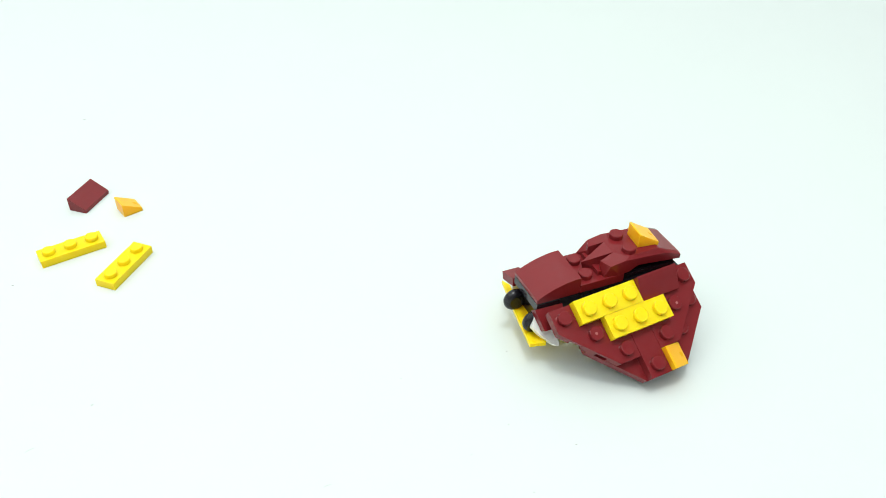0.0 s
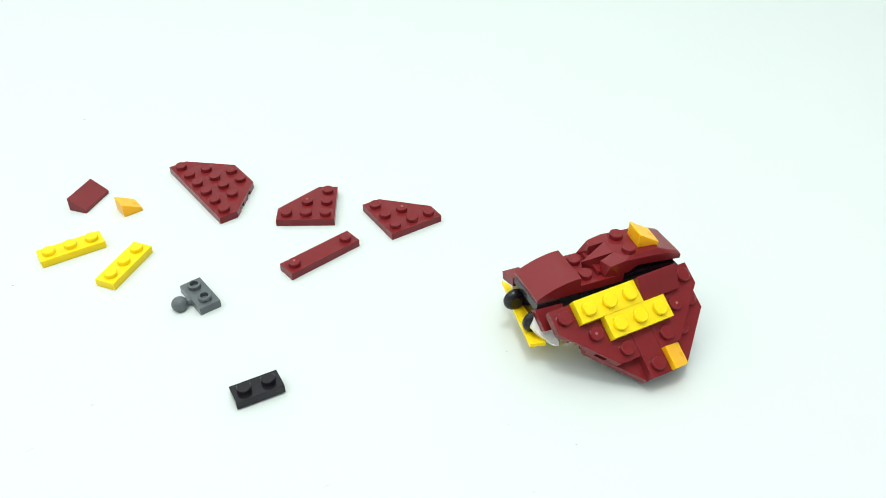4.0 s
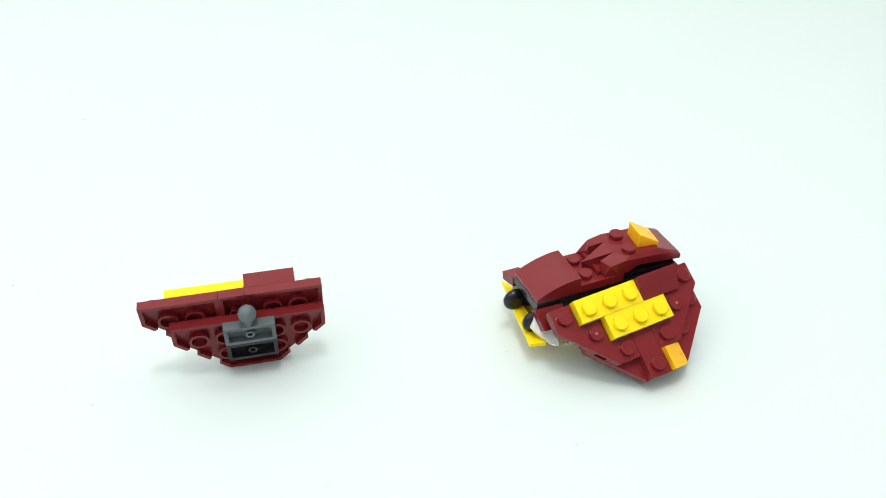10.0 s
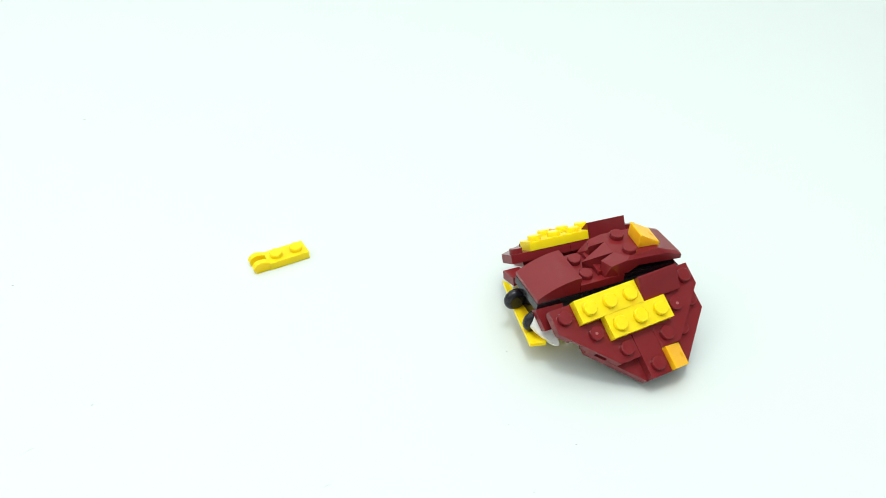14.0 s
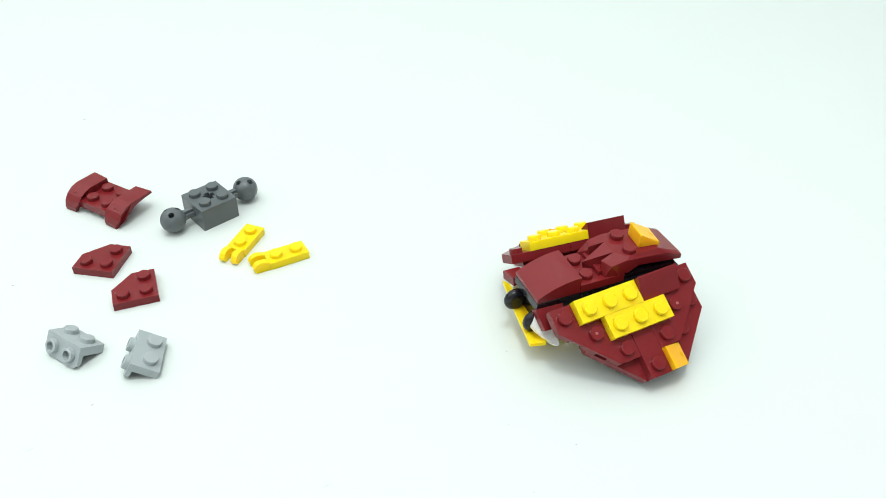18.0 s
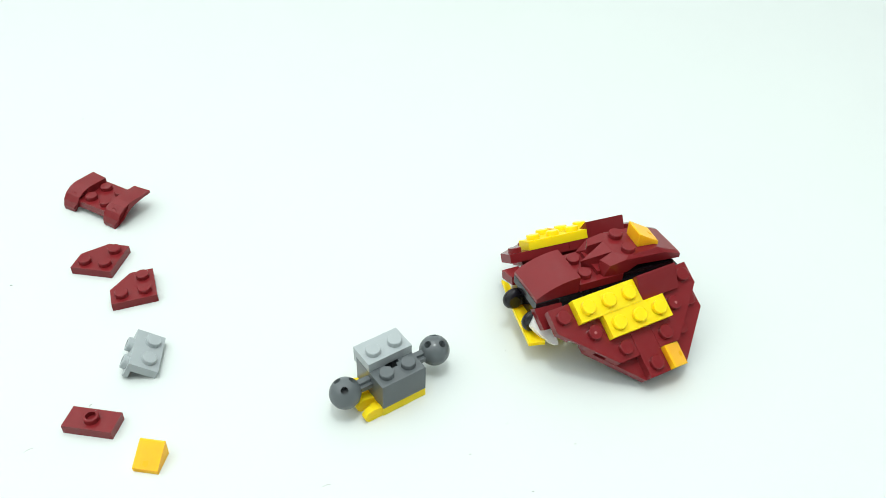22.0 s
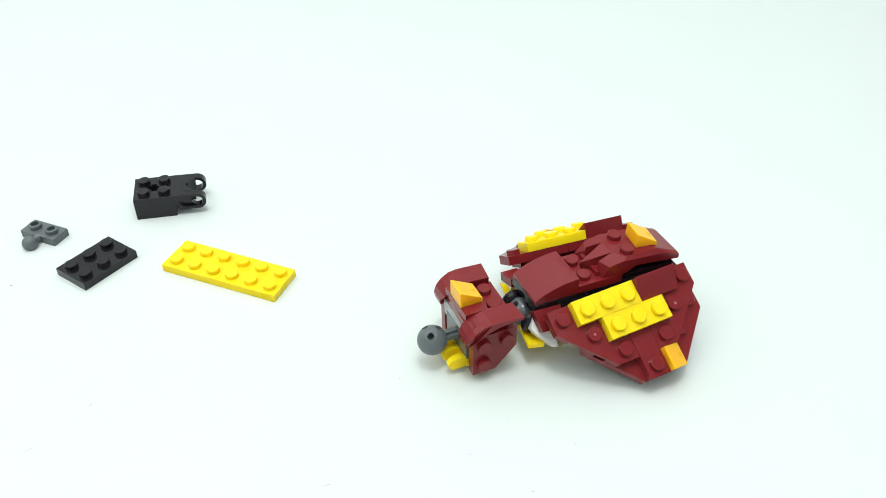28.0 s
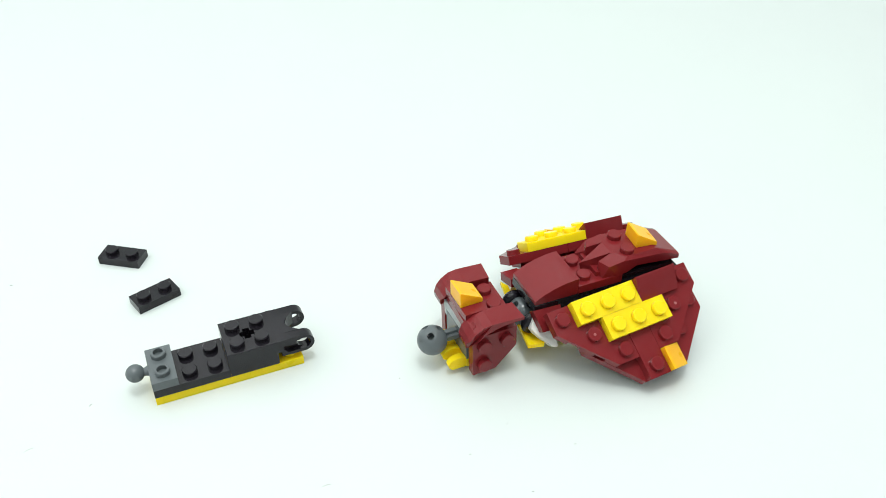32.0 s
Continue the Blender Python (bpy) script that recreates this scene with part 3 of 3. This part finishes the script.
def stops(thing, away, moves):
    """Key a thing by jumps: it waits at away, outside the view, and takes each pose at its time.
    A move given as (t, pose, 'glide') is reached smoothly from the row before."""
    rows, here = [(0.0, moves[0][1] if moves[0][0] <= 0 else away)], None
    for move in moves:
        t, m = move[0], move[1]
        if t <= 0:
            continue
        here = rows[-1][1]
        if len(move) == 2:
            n = max(1, math.ceil(min(turn_between(here, m), 180) / 70))
            if rows[-1][0] < t - n * STEP - 1e-6:
                rows.append((t - n * STEP, here))
            for k in range(1, n):
                rows.append((t - (n - k) * STEP, halfway(here, m, k / n)))
        rows.append((t, m))
    if rows[-1][0] < END:
        rows.append((END, rows[-1][1]))
    walk(thing, rows)


def ride(path, local, t0):
    """Rows of a part of an assembly from time t0 on: the path's poses with the part's own offset."""
    out, now = [], None
    for row in path:
        if row[0] <= t0:
            now = row[1]
        else:
            out.append((row[0], row[1] @ local, *row[2:]))
    return [(t0, now @ local)] + out


def motions():
    parking = iter(range(40))

    def away(m):
        """A free place on the sheet behind the camera, in the pose that the thing comes with."""
        k = next(parking)
        q = m.copy()
        q.translation.x, q.translation.y = -0.25 + 0.07 * (k % 8), -0.12 - 0.07 * (k // 8)
        return q

    # the wing as a whole
    stand = mm(-69.47, 146.35, 4.59, -4.05, -0.82, 29.64)
    back = mm(-83.34, 177.43, 31.9, -81.5, 0.0, 15.0)
    back_b = mm(-83.18, 178.71, 33.3, -86.35, 2.43, 15.66)
    low = mm(-67.48, 154.03, 18.36, -21.24, 3.04, 30.86)
    fly = mm(-59.08, 176.0, -0.17, 10.14, -10.96, 36.4)
    fly_a = mm(-68.0, 163.0, 0.6, 9.5, -10.5, 37.0)
    fly_b = mm(-21.24, 217.57, -1.0, 9.49, -12.56, 28.03)
    fly_c = mm(12.0, 222.0, 2.5, 4.0, -8.0, 26.0)
    on_a = mm(31.9, 220.7, 18.0, -45.0, 2.4, 23.0)
    on_b = mm(31.71, 220.58, 17.7, -12.55, 2.63, 20.5)
    on_c = mm(32.5, 222.71, 16.56, -33.0, 2.09, 23.85)
    wing = [(4.9, stand), (9.6, stand), (9.7, halfway(stand, low, 0.6), "glide"), (9.8, low, "glide"), (9.9, halfway(low, back, 0.45), "glide"),
            (10.0, back, "glide"), (10.1, back_b, "glide"), (11.1, back_b, "glide"), (11.2, halfway(back_b, low, 0.12), "glide"),
            (11.3, halfway(back_b, low, 0.55), "glide"), (11.4, halfway(back_b, low, 0.82), "glide"), (11.5, low, "glide"), (11.6, fly_a, "glide"),
            (12.0, fly, "glide"), (12.5, fly_b, "glide"), (12.8, fly_c, "glide"), (12.9, on_a, "glide"), (13.0, on_b, "glide"),
            (13.1, halfway(on_b, on_c, 0.1), "glide"), (13.2, halfway(on_b, on_c, 0.3), "glide"), (13.3, halfway(on_b, on_c, 0.55), "glide"),
            (13.4, halfway(on_b, on_c, 0.8), "glide"), (13.5, on_c, "glide")]
    # fixing the second wing turns the body a hair; joining the head pulls it forward a little
    stood = body.matrix_world.copy()
    nudged = mm(31.40, 197.30, 0, 0, 0, 23.70)
    pressed = mm(31.11, 196.15, 0.1, -0.2, -0.4, 23.95)
    walk(body, [(0.0, stood), (12.85, stood), (12.9, nudged), (25.8, nudged), (26.1, pressed), (END, pressed)])
    wing += [(25.8, on_c, "glide"), (26.1, pressed @ nudged.inverted() @ on_c, "glide")]

    def wing_piece(thing, start, arrives, joins, local):
        moves = [(arrives, start)] + ride(wing, local, joins)
        stops(thing, away(start), moves)

    wing_piece(wing_base, mm(-122.28, 301.77, 0, 0, 0, -49.82), 2.2, 4.9, mm(0, 8, 0))
    wing_piece(wing_right, mm(-20.60, 257.94, 0, 0, 0, 35.10), 0.5, 6.0, mm(24, 0, 3.2))
    wing_piece(wing_left, mm(-44.59, 266.62, 0, 0, 0, 93.75), 1.1, 7.1, mm(16, 0, 3.2, 0, 0, 90))
    wing_piece(wing_strip, mm(-56.37, 231.48, 0, 0, 0, 43.72), 1.6, 6.6, mm(24, 0, 3.2, 0, 0, 90))
    wing_piece(bar_rear, mm(-151.54, 234.01, 0, 0, 0, 35.82), 0, 8.2, mm(8, 8, 6.4))
    wing_piece(bar_front, mm(-120.39, 222.85, 0, 0, 0, 72.78), 0, 8.8, mm(0, 0, 6.4))
    wing_piece(wing_cap, mm(-125.56, 273.17, 0, 0, 0, 131.10), 0, 7.7, mm(32, 24, 3.2, 0, 0, 90))
    wing_piece(wing_slope, mm(-147.97, 269.62, 0, 0, 0, 74.50), 0, 9.3, mm(40, 8, 6.4, 0, 0, 180))
    # the ball plate and the black plate reach the spot before the wing's base is set on them
    stops(small_black, away(mm(0, 0, 0, 0, 0, 61.79)), [(2.7, mm(-82.16, 235.61, 0, 0, 0, 61.79)), (3.8, stand @ mm(16, 16, -3.2))] + ride(wing, mm(16, 16, -3.2), 4.9))
    stops(wing_ball, away(mm(0, 0, 0, 0, 0, -49.23)), [(3.3, mm(-96.09, 222.93, 0, 0, 0, -49.23)), (4.4, stand @ mm(16, 8, -3.2))] + ride(wing, mm(16, 8, -3.2), 4.9))
    wing_piece(wing_dish, mm(-77.9, 149.6, 0.72, 0, 8, 0), 10.3, 10.7, mm(24, 16, -0.8, 180, 0, 0))

    # the jointed head
    spot = mm(-16.88, 167.49, 0, 0, 0, 35.9)
    joined = mm(9.09, 188.16, 2.3, -0.59, -2.3, 24.6) @ mm(8, 8, 24, -2.0) @ mm(-8, -8, -24)
    head = [(20.0, spot), (25.1, spot)]
    for t, dx, dy, rz in ((25.2, 1.8, 4.6, 35.6), (25.3, 3.6, 7.6, 35.2), (25.4, 8.4, 11.9, 34.2), (25.5, 16.3, 19.0, 31.6), (25.9, 22.5, 21.5, 29.5)):
        head.append((t, mm(-16.88 + dx, 167.49 + dy, 0, 0, 0, rz), "glide"))
    head.append((26.1, joined, "glide"))

    def head_piece(thing, start, arrives, joins, local, slide=None):
        moves = [(arrives, start)] + (slide or []) + ride(head, local, joins)
        stops(thing, away(start), moves)

    a, b = mm(-65.59, 236.95, 0, 0, 0, 30.96), mm(-18.56, 168.69, 0, 0, 0, 32.65)
    slide = [(19.1, a)] + [(19.1 + 0.1 * k, halfway(a, b, f), "glide") for k, f in ((1, 0.06), (2, 0.24), (3, 0.36), (4, 0.52), (5, 0.66), (6, 0.76), (7, 0.90), (8, 0.97), (9, 1.0))]
    head_piece(finger_near, a, 13.7, 20.6, Matrix(), slide)
    head_piece(finger_far, mm(-76.87, 244.37, 0, 0, 0, 72.62), 14.3, 20.6, mm(0, 8, 0))
    head_piece(joint_brick, mm(-96.46, 260.23, 0, 0, 0, 44.52), 14.8, 21.1, mm(0, 0, 3.2))
    head_piece(side_far, mm(-123.15, 229.44, 0, 0, 0, 82.78), 15.4, 23.3, basis((0, 17.6, 16), (1, 0, 0), (0, 0, -1), (0, 1, 0)))
    head_piece(side_near, mm(-102.16, 217.71, 0, 0, 0, 112.36), 15.9, 22.8, basis((0, -1.6, 16), (0, 0, -1), (1, 0, 0), (0, -1, 0)))
    head_piece(bracket_far, mm(-130.58, 195.06, 6.86, 0, 0, -30.6) @ mm(0, 0, 0, -31), 16.6, 21.7, mm(16, 16, 16, 0, 0, 180))
    head_piece(bracket_near, mm(-99.96, 195.56, 6.86, 0, 0, -83.0) @ mm(0, 0, 0, -31), 17.1, 22.2, mm(0, 0, 16))
    head_piece(head_guard, mm(-136.1, 263.7, 2.4, 0, 0, 62.2), 17.7, 23.9, mm(8, 8, 16, 0, 0, -2.5) @ mm(-8, -8, 0))
    head_piece(head_jumper, mm(-113.98, 157.35, 0, 0, 0, -7.24), 18.2, 24.4, mm(0, 16, 19.2, 0, 0, -90))
    head_piece(head_cap, mm(-88.62, 144.09, 0, 0, 0, -6.9), 18.8, 25.0, mm(8, 4, 22.4, 0, 0, 90))

    # the tail that is begun at the end
    lie, rest = mm(-105.57, 234.69, 0, 0, 0, -19.34), mm(-88.65, 169.04, 0, 0, 0, 24.79)
    rows = [(27.4, lie), (28.1, lie)] + [(28.1 + 0.1 * k, halfway(lie, rest, f), "glide") for k, f in ((1, 0.07), (2, 0.16), (3, 0.40), (4, 0.52), (5, 0.63), (6, 0.73), (7, 0.86), (8, 1.0))]
    stops(long_plate, away(lie), rows)
    for thing, start, arrives, joins, local in (
            (claw_brick, mm(-125.19, 266.36, 0, 0, 0, 13.93), 26.4, 29.3, mm(24, 0, 3.2)),
            (black_plate, mm(-130.42, 222.06, 0, 0, 0, 57.9), 26.9, 29.8, mm(0, 0, 3.2)),
            (tail_ball, mm(-166.67, 252.91, 0, 0, 0, -19.82), 27.8, 30.3, mm(0, 16, 6.4, 0, 0, -90))):
        stops(thing, away(start), [(arrives, start), (joins, rest @ local)])
    for thing, start, arrives in ((black_a, mm(-130.85, 237.72, 0, 0, 0, -8.41), 31.0), (black_b, mm(-106.74, 210.36, 0, 0, 0, 43.18), 31.5)):
        stops(thing, away(start), [(arrives, start)])


motions()
